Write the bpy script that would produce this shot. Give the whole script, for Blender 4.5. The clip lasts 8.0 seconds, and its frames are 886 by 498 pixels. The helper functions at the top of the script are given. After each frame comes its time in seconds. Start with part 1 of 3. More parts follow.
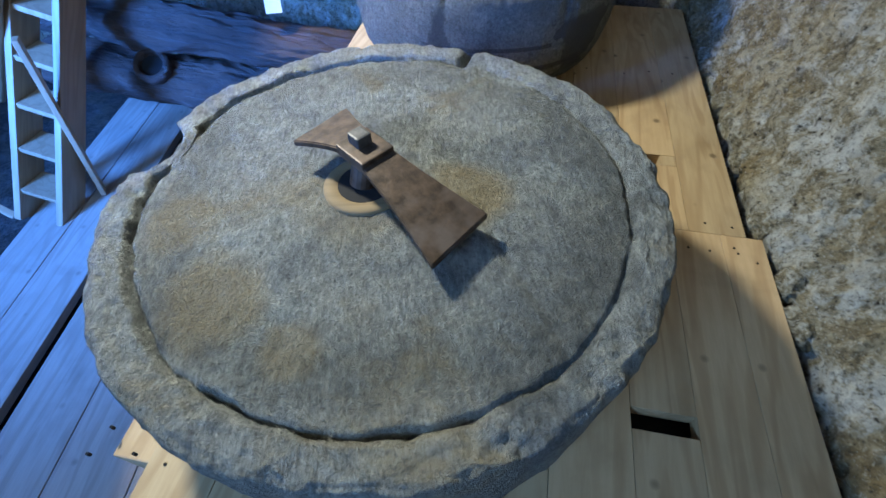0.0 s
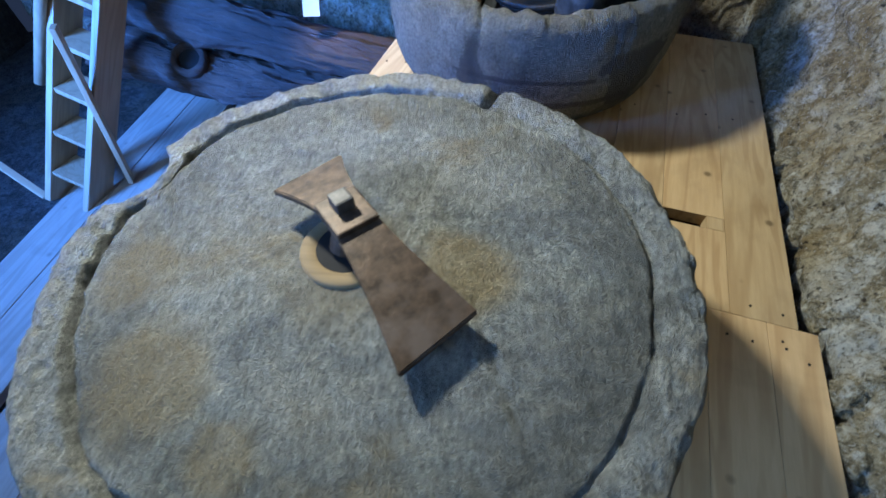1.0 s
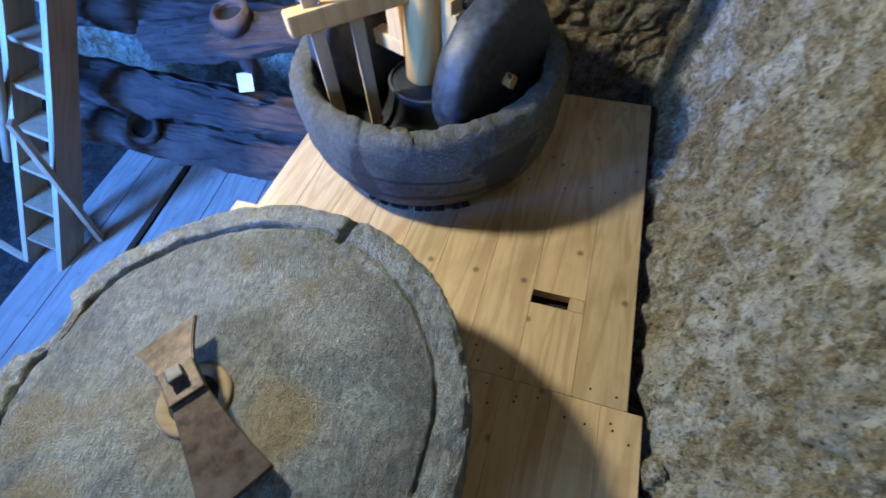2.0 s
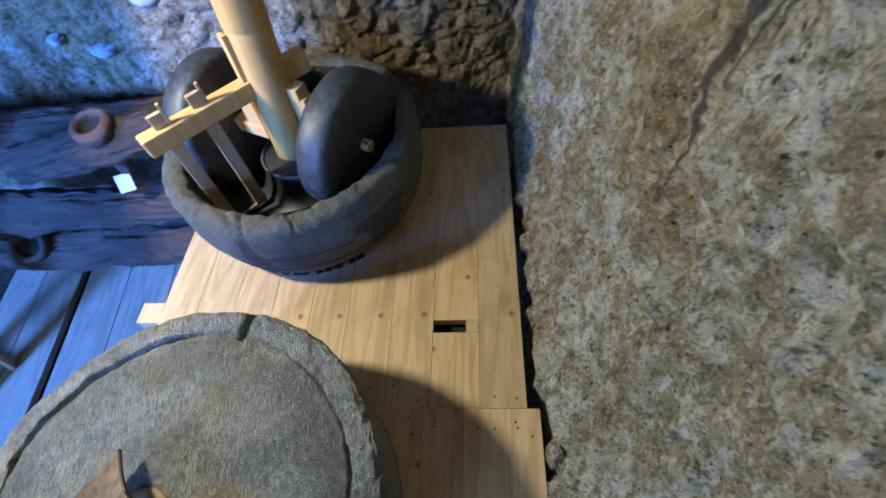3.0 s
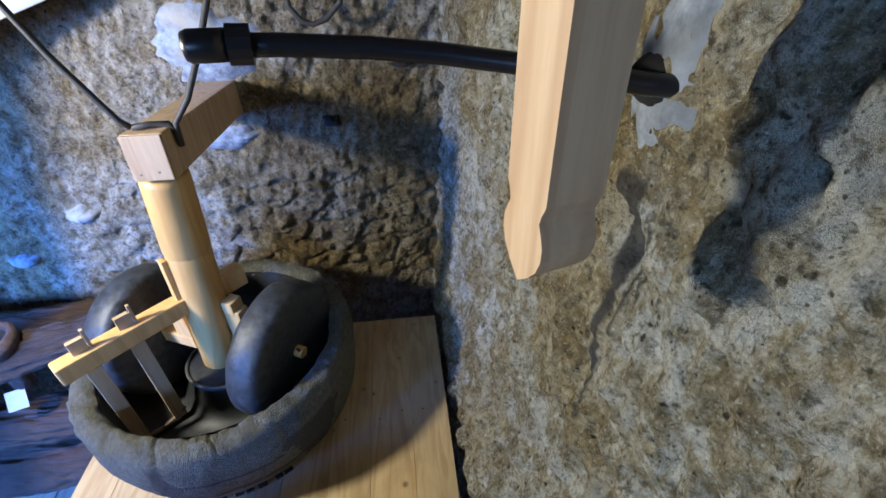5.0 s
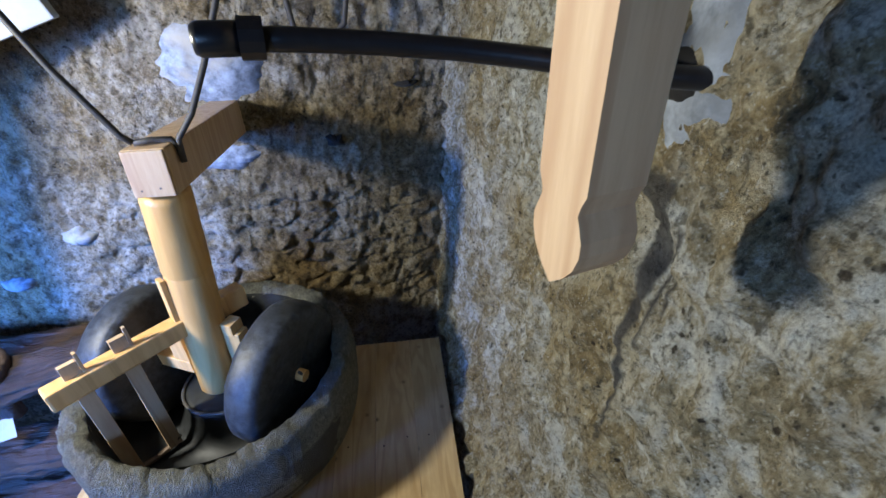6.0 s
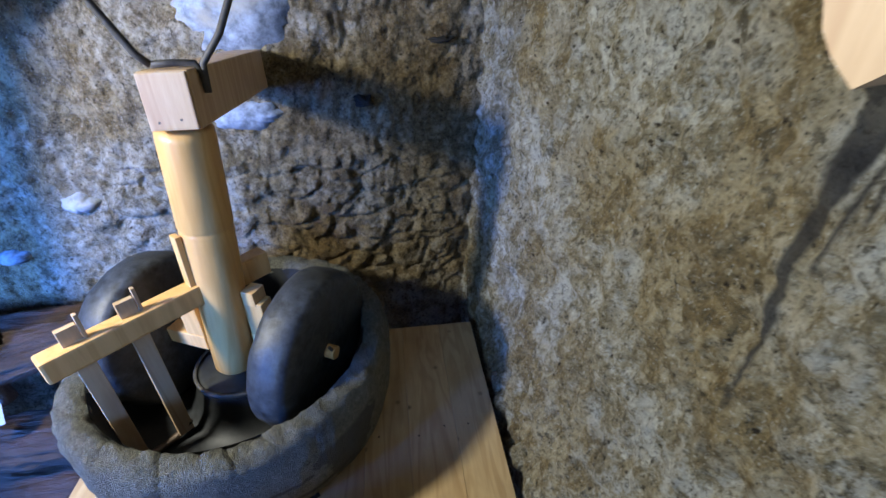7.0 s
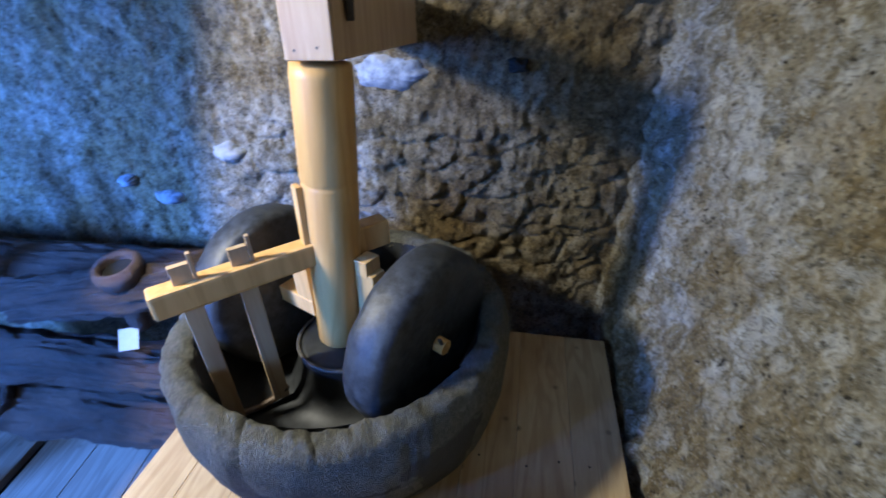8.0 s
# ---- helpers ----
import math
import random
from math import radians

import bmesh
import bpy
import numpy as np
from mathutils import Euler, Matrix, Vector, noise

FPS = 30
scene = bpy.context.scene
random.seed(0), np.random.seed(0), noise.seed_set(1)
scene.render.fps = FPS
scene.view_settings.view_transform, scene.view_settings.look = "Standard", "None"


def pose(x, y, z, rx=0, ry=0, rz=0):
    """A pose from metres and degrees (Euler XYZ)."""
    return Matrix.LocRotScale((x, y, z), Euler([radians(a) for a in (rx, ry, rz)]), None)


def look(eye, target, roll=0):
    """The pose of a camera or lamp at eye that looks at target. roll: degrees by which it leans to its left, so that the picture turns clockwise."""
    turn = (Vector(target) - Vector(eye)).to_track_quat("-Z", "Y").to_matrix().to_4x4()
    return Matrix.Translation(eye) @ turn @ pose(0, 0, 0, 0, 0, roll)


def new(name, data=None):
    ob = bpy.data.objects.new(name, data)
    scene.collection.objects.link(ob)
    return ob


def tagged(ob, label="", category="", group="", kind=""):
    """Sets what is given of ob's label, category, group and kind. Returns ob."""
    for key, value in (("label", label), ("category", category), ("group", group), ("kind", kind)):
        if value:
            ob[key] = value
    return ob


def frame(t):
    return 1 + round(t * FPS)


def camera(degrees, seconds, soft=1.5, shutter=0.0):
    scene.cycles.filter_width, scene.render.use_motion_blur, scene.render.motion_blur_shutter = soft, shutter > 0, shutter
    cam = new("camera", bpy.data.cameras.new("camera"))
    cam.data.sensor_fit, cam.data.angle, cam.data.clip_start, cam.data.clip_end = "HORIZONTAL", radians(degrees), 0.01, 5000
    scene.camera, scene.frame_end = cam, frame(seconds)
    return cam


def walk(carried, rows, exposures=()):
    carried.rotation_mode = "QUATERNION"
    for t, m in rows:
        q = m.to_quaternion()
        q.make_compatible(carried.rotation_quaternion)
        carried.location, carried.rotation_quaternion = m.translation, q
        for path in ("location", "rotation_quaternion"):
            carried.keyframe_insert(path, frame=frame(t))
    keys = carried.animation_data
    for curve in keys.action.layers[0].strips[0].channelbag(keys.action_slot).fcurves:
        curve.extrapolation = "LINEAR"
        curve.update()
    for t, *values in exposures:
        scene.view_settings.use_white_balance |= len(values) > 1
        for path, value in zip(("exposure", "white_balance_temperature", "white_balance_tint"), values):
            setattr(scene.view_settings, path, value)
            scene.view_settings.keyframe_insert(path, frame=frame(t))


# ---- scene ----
cam = camera(89.0, 8.0, soft=1.5, shutter=0.3)
PATH = [
    (0, (-0.156, 0.241, 0.971), (-0.136, 1.460, -0.615), -1.3),
    (0.5, (-0.157, 0.324, 0.942), (-0.206, 1.548, -0.639), -0.4),
    (1, (-0.088, 0.422, 0.962), (-0.218, 1.626, -0.630), -0.7),
    (1.5, (0.099, 0.541, 1.118), (-0.114, 1.695, -0.502), -3.2),
    (2.8, (0.461, 0.635, 1.469), (0.456, 1.769, -0.178), -9.5),
    (3, (0.483, 0.638, 1.509), (0.546, 1.760, -0.145), -9.4),
    (3.5, (0.517, 0.653, 1.583), (0.746, 1.813, -0.031), -7.4),
    (4, (0.540, 0.667, 1.631), (0.852, 1.906, 0.092), -5.1),
    (4.5, (0.507, 0.668, 1.663), (0.945, 2.093, 0.330), -2.1),
    (5, (0.500, 0.679, 1.668), (1.005, 2.210, 0.485), -1.3),
    (6.3, (0.448, 0.730, 1.572), (0.998, 2.317, 0.486), -1.2),
    (6.5, (0.403, 0.756, 1.523), (0.969, 2.341, 0.442), -0.6),
    (7, (0.339, 0.825, 1.404), (0.896, 2.427, 0.345), -0.9),
    (7.5, (0.318, 0.957, 1.305), (0.753, 2.602, 0.253), -1.6),
    (8, (0.330, 1.027, 1.240), (0.377, 2.727, 0.187), -1.5),
]
EXPOSURES = [(0.0, 0.15, 5750, 5), (1.5, 0.12, 5850, 6), (3.0, -0.05, 6250, 9), (5.0, -0.1, 6250, 9), (6.5, -0.12, 6150, 8), (8.0, -0.25, 6200, 9)]
walk(cam, [(t, look(eye, target, roll)) for t, eye, target, roll in PATH], EXPOSURES)

# ---- light: a warm lamp high on the west side, blue daylight from a door opening ----
world = bpy.data.worlds.new("world")
scene.world = world
world.use_nodes = True
world.node_tree.nodes["Background"].inputs[0].default_value = (0.35, 0.5, 1.0, 1)
world.node_tree.nodes["Background"].inputs[1].default_value = 0.05


def lamp(name, kind, m, power, colour, **more):
    data = bpy.data.lights.new(name, kind)
    data.energy, data.color = power, colour
    for key, value in more.items():
        setattr(data, key, value)
    ob = new(name, data)
    ob.matrix_world = m
    return ob


lamp("warm_spot", "SPOT", look((-1.075, 1.70, 1.62), (0.46, 1.46, 0.72)), 222, (1.0, 0.94, 0.78),
     spot_size=radians(126), spot_blend=0.08, shadow_soft_size=0.09)
lamp("daylight_door", "AREA", look((-3.3, -0.2, 1.4), (-1.65, 2.3, 0.25)), 165, (0.07, 0.25, 1.0), shape="RECTANGLE", size=0.9, size_y=1.5, spread=radians(70))
# added blue fill from behind the viewpoint; no window is known there
lamp("daylight_window", "AREA", look((-2.1, -1.5, 1.9), (-0.2, 0.95, 0.3)), 80, (0.29, 0.53, 1.0), shape="RECTANGLE", size=1.2, size_y=0.9)


# ---- materials ----
def mat(name, rough=0.7, metal=0.0):
    m = bpy.data.materials.new(name)
    m.use_nodes = True
    nt = m.node_tree
    b = nt.nodes["Principled BSDF"]
    b.inputs["Roughness"].default_value = rough
    b.inputs["Metallic"].default_value = metal
    return m, nt, b


def node(nt, kind, **inputs):
    n = nt.nodes.new(kind)
    for k, v in inputs.items():
        n.inputs[k.replace("_", " ")].default_value = v
    return n


def ramp(nt, fac, stops):
    r = nt.nodes.new("ShaderNodeValToRGB")
    els = r.color_ramp.elements
    while len(els) < len(stops):
        els.new(0.5)
    for e, (p, c) in zip(els, stops):
        e.position, e.color = p, (*c, 1) if len(c) == 3 else c
    nt.links.new(fac, r.inputs[0])
    return r.outputs[0]


def mix(nt, fac, a, b, mode="MIX"):
    n = nt.nodes.new("ShaderNodeMix")
    n.data_type, n.blend_type = "RGBA", mode
    for sock, v in ((n.inputs[0], fac), (n.inputs[6], a), (n.inputs[7], b)):
        if isinstance(v, (int, float)):
            sock.default_value = v
        elif isinstance(v, tuple):
            sock.default_value = (*v, 1)
        else:
            nt.links.new(v, sock)
    return n.outputs[2]


def coords(nt, scale=(1, 1, 1), rot=(0, 0, 0), kind="Object"):
    tc = nt.nodes.new("ShaderNodeTexCoord")
    mp = nt.nodes.new("ShaderNodeMapping")
    mp.inputs["Scale"].default_value = scale
    mp.inputs["Rotation"].default_value = rot
    nt.links.new(tc.outputs[kind], mp.inputs[0])
    return mp.outputs[0]


def noise_tex(nt, vec, scale, detail=6, rough=0.6, dist=0.0):
    n = node(nt, "ShaderNodeTexNoise", Scale=scale, Detail=detail, Roughness=rough, Distortion=dist)
    nt.links.new(vec, n.inputs["Vector"])
    return n.outputs["Fac"]


def maths(nt, op, a, b=None, c=None):
    n = nt.nodes.new("ShaderNodeMath")
    n.operation = op
    for sock, v in zip(n.inputs, (a, b, c)):
        if v is None:
            continue
        if isinstance(v, (int, float)):
            sock.default_value = v
        else:
            nt.links.new(v, sock)
    return n.outputs[0]


def stain(nt, v, axis, centre, low_half, top_half, z0, z1, wander=0.03, size=14.0):
    """A ragged upright run: where |axis - centre| is under a width that grows from z0 to z1."""
    sep = nt.nodes.new("ShaderNodeSeparateXYZ")
    nt.links.new(v, sep.inputs[0])
    n = noise_tex(nt, v, size, 5, 0.65)
    t = maths(nt, "DIVIDE", maths(nt, "SUBTRACT", sep.outputs[2], z0), z1 - z0)
    half = maths(nt, "MULTIPLY_ADD", t, top_half - low_half, low_half)
    off = maths(nt, "ABSOLUTE", maths(nt, "MULTIPLY_ADD", maths(nt, "SUBTRACT", n, 0.5), wander * 4, maths(nt, "SUBTRACT", sep.outputs["XYZ".index(axis)], centre)))
    side = maths(nt, "MULTIPLY_ADD", maths(nt, "SUBTRACT", half, off), 160.0, 0.5)
    ends = maths(nt, "MINIMUM", maths(nt, "MULTIPLY", t, 6.0), maths(nt, "MULTIPLY", maths(nt, "SUBTRACT", 1.0, t), 14.0))
    ends = maths(nt, "ADD", ends, maths(nt, "MULTIPLY", maths(nt, "SUBTRACT", n, 0.5), 2.0))
    clamp = nt.nodes.new("ShaderNodeClamp")
    nt.links.new(maths(nt, "MINIMUM", side, ends), clamp.inputs[0])
    return clamp.outputs[0]


def bump(nt, b, heights):
    last = None
    for h, strength, dist in heights:
        n = nt.nodes.new("ShaderNodeBump")
        n.inputs["Strength"].default_value, n.inputs["Distance"].default_value = strength, dist
        nt.links.new(h, n.inputs["Height"])
        if last is not None:
            nt.links.new(last, n.inputs["Normal"])
        last = n.outputs["Normal"]
    nt.links.new(last, b.inputs["Normal"])


def rock_material(name, low, mid, high, pale, pits=1.0, rubble_shade=None, runs=()):
    """Porous lime tufa: ochre and grey fields, pale crusts, shade painted into pits and between grains."""
    m, nt, b = mat(name, 0.9)
    v = coords(nt)
    big = noise_tex(nt, v, 1.9, 5, 0.62)
    field = noise_tex(nt, v, 8.5, 9, 0.76)
    medium = noise_tex(nt, v, 19, 9, 0.74)
    fine = noise_tex(nt, v, 75, 6, 0.75)
    base = mix(nt, ramp(nt, medium, [(0.40, (0, 0, 0)), (0.62, (1, 1, 1))]), low, mid)
    base = mix(nt, ramp(nt, fine, [(0.52, (0, 0, 0)), (0.66, (0.6, 0.6, 0.6))]), base, high)
    mass = maths(nt, "ADD", maths(nt, "MULTIPLY", field, 0.62), maths(nt, "MULTIPLY", medium, 0.38))
    crust = ramp(nt, mass, [(0.475, (0, 0, 0)), (0.535, (0.85, 0.85, 0.85))])
    palest = mix(nt, ramp(nt, medium, [(0.38, (0, 0, 0)), (0.60, (1, 1, 1))]), tuple(0.62 * x for x in pale), pale)
    c = mix(nt, crust, base, palest)
    c = mix(nt, ramp(nt, big, [(0.47, (0, 0, 0)), (0.56, (0.85, 0.85, 0.85))]), c, mix(nt, 1.0, c, (0.74, 0.62, 0.40), "MULTIPLY"))
    damp = noise_tex(nt, coords(nt, (1.0, 1.0, 0.55)), 3.6, 7, 0.7, 0.8)
    c = mix(nt, ramp(nt, damp, [(0.54, (0, 0, 0)), (0.60, (0.6, 0.6, 0.6))]), c, mix(nt, 1.0, c, (0.58, 0.52, 0.42), "MULTIPLY"))
    c = mix(nt, ramp(nt, damp, [(0.36, (0.55, 0.55, 0.55)), (0.44, (0, 0, 0))]), c, mix(nt, 0.65, c, pale))
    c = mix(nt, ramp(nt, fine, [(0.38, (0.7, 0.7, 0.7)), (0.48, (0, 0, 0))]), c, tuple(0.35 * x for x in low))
    # crevice shade painted between the knobs, drawn out upright, and small bright crystals
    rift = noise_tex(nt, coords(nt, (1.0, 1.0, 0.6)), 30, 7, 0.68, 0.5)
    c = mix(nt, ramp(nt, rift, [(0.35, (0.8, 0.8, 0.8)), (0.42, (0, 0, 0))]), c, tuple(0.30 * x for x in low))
    grit = noise_tex(nt, v, 130, 4, 0.7)
    c = mix(nt, ramp(nt, grit, [(0.58, (0, 0, 0)), (0.66, (0.5, 0.5, 0.5))]), c, tuple(min(1.0, 1.15 * x) for x in pale))
    knob = node(nt, "ShaderNodeTexVoronoi", Scale=17.0, Randomness=1.0)
    nt.links.new(coords(nt, (1.0, 1.15, 0.72)), knob.inputs["Vector"])
    lump = maths(nt, "SUBTRACT", 1.0, knob.outputs["Distance"])
    pit = node(nt, "ShaderNodeTexVoronoi", Scale=38.0, Randomness=1.0)
    nt.links.new(v, pit.inputs["Vector"])
    where = noise_tex(nt, v, 9.0, 4, 0.6)
    # the pits' inner shade is multiplied into the colour, besides their bump
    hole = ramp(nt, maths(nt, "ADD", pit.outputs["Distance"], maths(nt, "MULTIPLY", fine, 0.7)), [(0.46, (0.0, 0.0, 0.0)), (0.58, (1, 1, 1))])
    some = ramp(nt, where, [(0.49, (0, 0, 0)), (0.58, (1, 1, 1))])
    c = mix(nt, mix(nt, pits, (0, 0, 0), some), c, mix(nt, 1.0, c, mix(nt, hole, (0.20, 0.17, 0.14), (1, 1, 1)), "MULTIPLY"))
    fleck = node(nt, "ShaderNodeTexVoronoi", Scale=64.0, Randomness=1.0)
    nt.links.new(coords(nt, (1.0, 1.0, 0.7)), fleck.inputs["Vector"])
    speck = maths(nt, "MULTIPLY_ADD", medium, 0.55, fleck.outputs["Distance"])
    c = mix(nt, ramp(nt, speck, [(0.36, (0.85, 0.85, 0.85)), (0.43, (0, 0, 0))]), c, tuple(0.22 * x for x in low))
    for run in runs:
        c = mix(nt, maths(nt, "MULTIPLY", stain(nt, v, "Y", *run), 0.88), c, (0.045, 0.042, 0.04))
    # browner rubble, darkened further to paint in the shade right of the post
    if rubble_shade:
        d = nt.nodes.new("ShaderNodeVectorMath")
        d.operation = "DISTANCE"
        d.inputs[1].default_value = rubble_shade[0]
        nt.links.new(coords(nt, rubble_shade[1]), d.inputs[0])
        w = node(nt, "ShaderNodeMath")
        w.operation = "MULTIPLY_ADD"
        w.inputs[1].default_value = 0.9
        nt.links.new(field, w.inputs[0])
        nt.links.new(d.outputs["Value"], w.inputs[2])
        c = mix(nt, ramp(nt, w.outputs[0], [(0.84, (0.92, 0.92, 0.92)), (1.02, (0, 0, 0))]), c, mix(nt, 1.0, c, (0.60, 0.53, 0.38), "MULTIPLY"))
    nt.links.new(c, b.inputs["Base Color"])
    bump(nt, b, [(field, 0.6, 0.08), (lump, 0.12, 0.010), (medium, 0.9, 0.030), (rift, 0.7, 0.020), (fine, 0.9, 0.011), (hole, 0.6 * pits, 0.008)])
    return m


def wood_material(name, light, dark, along="y", knots=0.0, rough=0.55, stain=0.0, vary=0.25, relief=0.002):
    """Sawn timber: stretched grain, growth-ring waves, dark knots, one tone a board."""
    m, nt, b = mat(name, rough)
    s = {"x": (0.5, 5, 5), "y": (5, 0.5, 5), "z": (5, 5, 0.5)}[along]
    v = coords(nt, s)
    rnd = nt.nodes.new("ShaderNodeObjectInfo")
    off = nt.nodes.new("ShaderNodeVectorMath")
    off.operation = "MULTIPLY_ADD"
    off.inputs[1].default_value = (1, 1, 1)
    comb = nt.nodes.new("ShaderNodeCombineXYZ")
    mul = node(nt, "ShaderNodeMath")
    mul.operation = "MULTIPLY"
    mul.inputs[1].default_value = 37.0
    nt.links.new(rnd.outputs["Random"], mul.inputs[0])
    for k in (0, 1, 2):
        nt.links.new(mul.outputs[0], comb.inputs[k])
    nt.links.new(v, off.inputs[0])
    nt.links.new(comb.outputs[0], off.inputs[2])
    vv = off.outputs[0]
    rings = noise_tex(nt, vv, 1.6, 3, 0.5, 0.6)
    wav = node(nt, "ShaderNodeMath")
    wav.operation = "SINE"
    m2 = node(nt, "ShaderNodeMath")
    m2.operation = "MULTIPLY"
    m2.inputs[1].default_value = 42.0
    nt.links.new(rings, m2.inputs[0])
    nt.links.new(m2.outputs[0], wav.inputs[0])
    grain = noise_tex(nt, vv, 9, 6, 0.7)
    c = ramp(nt, wav.outputs[0], [(0.0, light), (1.0, tuple(0.55 * l + 0.45 * d for l, d in zip(light, dark)))])
    c = mix(nt, ramp(nt, grain, [(0.40, (0.28, 0.28, 0.28)), (0.60, (0, 0, 0))]), c, dark)
    tone = ramp(nt, rnd.outputs["Random"], [(0.0, (1 - vary,) * 3), (1.0, (1 + vary * 0.4, 1, 1 - vary * 0.3))])
    c = mix(nt, 1.0, c, tone, "MULTIPLY")
    if knots:
        v2 = coords(nt)
        kn = node(nt, "ShaderNodeTexVoronoi", Scale=9.0, Randomness=1.0)
        nt.links.new(v2, kn.inputs["Vector"])
        spot = ramp(nt, kn.outputs["Distance"], [(0.05, (1, 1, 1)), (0.13, (0, 0, 0))])
        c = mix(nt, mix(nt, knots, (0, 0, 0), spot), c, tuple(0.25 * d for d in dark))
    if stain:
        v3 = coords(nt)
        st = noise_tex(nt, v3, 3.0, 5, 0.6, 0.5)
        c = mix(nt, mix(nt, stain, (0, 0, 0), ramp(nt, st, [(0.5, (0, 0, 0)), (0.72, (1, 1, 1))])), c, tuple(0.4 * d for d in dark))
    nt.links.new(c, b.inputs["Base Color"])
    bump(nt, b, [(grain, 0.25 if relief < 0.01 else 0.9, relief)])
    return m


def plain_material(name, colour, rough=0.6, metal=0.0, scale=30, amount=0.35, height=0.002, second=None):
    m, nt, b = mat(name, rough, metal)
    v = coords(nt)
    n1 = noise_tex(nt, v, scale, 6, 0.65)
    n2 = noise_tex(nt, v, scale * 0.15, 4, 0.6, 0.4)
    c = mix(nt, ramp(nt, n1, [(0.35, (0, 0, 0)), (0.65, (1, 1, 1))]), tuple(x * (1 - amount) for x in colour), tuple(min(1, x * (1 + amount)) for x in colour))
    if second:
        c = mix(nt, ramp(nt, n2, [(0.5, (0, 0, 0)), (0.64, (1, 1, 1))]), c, second)
    nt.links.new(c, b.inputs["Base Color"])
    bump(nt, b, [(n1, 0.4, height)])
    return m


def millstone_material(name, low, high, ochre, rough=0.85, grit=1.0, spots=(), runs=()):
    """Dressed stone: grey grain with chisel dimples, pale and dark fields and ochre stains."""
    m, nt, b = mat(name, rough)
    v = coords(nt)
    big = noise_tex(nt, v, 4.0, 5, 0.6, 0.5)
    medium = noise_tex(nt, v, 42, 8, 0.76)
    fine = noise_tex(nt, v, 170, 5, 0.75)
    peck = noise_tex(nt, coords(nt, (2.3, 0.75, 1.5), (0, 0, radians(12))), 62, 5, 0.7)
    c = ramp(nt, maths(nt, "MULTIPLY_ADD", medium, 0.45, maths(nt, "MULTIPLY", peck, 0.55)), [(0.36, low), (0.60, high)])
    c = mix(nt, ramp(nt, peck, [(0.60, (0, 0, 0)), (0.70, (0.6, 0.6, 0.6))]), c, tuple(min(1, 1.25 * x) for x in high))
    c = mix(nt, ramp(nt, big, [(0.40, (0.75, 0.75, 0.75)), (0.50, (0, 0, 0))]), c, mix(nt, 1.0, c, (0.60, 0.63, 0.69), "MULTIPLY"))
    c = mix(nt, ramp(nt, big, [(0.57, (0, 0, 0)), (0.70, (0.55, 0.55, 0.55))]), c, ochre)
    if spots:
        radius = nt.nodes.new("ShaderNodeVectorMath")
        radius.operation = "LENGTH"
        flat = nt.nodes.new("ShaderNodeVectorMath")
        flat.operation = "MULTIPLY"
        flat.inputs[1].default_value = (1, 1, 0)
        nt.links.new(v, flat.inputs[0])
        nt.links.new(flat.outputs[0], radius.inputs[0])
        worn = maths(nt, "MULTIPLY_ADD", big, 0.30, radius.outputs["Value"])
        ringed = ramp(nt, worn, [(0.44, (0, 0, 0)), (0.52, (0.75, 0.75, 0.75)), (0.575, (0.75, 0.75, 0.75)), (0.61, (0, 0, 0))])
        c = mix(nt, ringed, c, mix(nt, 1.0, c, (0.60, 0.585, 0.54), "MULTIPLY"))
        pale = ramp(nt, noise_tex(nt, v, 7.0, 6, 0.7), [(0.52, (0, 0, 0)), (0.64, (0.6, 0.6, 0.6))])
        c = mix(nt, pale, c, mix(nt, 1.0, c, (1.35, 1.4, 1.42), "MULTIPLY"))
    for x, y, r, strength in spots:
        d = nt.nodes.new("ShaderNodeVectorMath")
        d.operation = "DISTANCE"
        d.inputs[1].default_value = (x, y, 0.39)
        nt.links.new(v, d.inputs[0])
        wob = node(nt, "ShaderNodeMath")
        wob.operation = "MULTIPLY_ADD"
        wob.inputs[1].default_value = -r * 1.6
        nt.links.new(big, wob.inputs[0])
        nt.links.new(d.outputs["Value"], wob.inputs[2])
        c = mix(nt, ramp(nt, wob.outputs[0], [(0.0, (strength,) * 3), (max(0.01, r * 0.5), (0, 0, 0))]), c, ochre)
    for run in runs:
        c = mix(nt, maths(nt, "MULTIPLY", stain(nt, v, "X", *run), 0.8), c, (0.055, 0.055, 0.05))
    c = mix(nt, ramp(nt, fine, [(0.38, (0.5, 0.5, 0.5)), (0.48, (0, 0, 0))]), c, tuple(x * 0.5 for x in low))
    nt.links.new(c, b.inputs["Base Color"])
    bump(nt, b, [(medium, 1.0, 0.028 * grit), (peck, 1.0, 0.034 * grit), (fine, 0.9, 0.008 * grit)])
    return m


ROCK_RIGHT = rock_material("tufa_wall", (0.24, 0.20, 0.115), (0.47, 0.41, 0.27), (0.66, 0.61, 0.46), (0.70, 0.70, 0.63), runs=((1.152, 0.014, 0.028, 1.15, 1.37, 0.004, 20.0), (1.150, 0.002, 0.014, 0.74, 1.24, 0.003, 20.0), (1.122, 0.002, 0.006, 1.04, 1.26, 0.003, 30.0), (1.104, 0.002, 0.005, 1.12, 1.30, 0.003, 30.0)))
ROCK_BACK = rock_material("tufa_wall_back", (0.19, 0.15, 0.09), (0.40, 0.335, 0.215), (0.58, 0.51, 0.37), (0.56, 0.51, 0.41), rubble_shade=((0.54, 0.0, 0.52), (0.80, 0.0, 0.80)))
ROCK_DARK = rock_material("dark_rock", (0.05, 0.04, 0.035), (0.11, 0.09, 0.08), (0.19, 0.17, 0.15), (0.16, 0.15, 0.14))
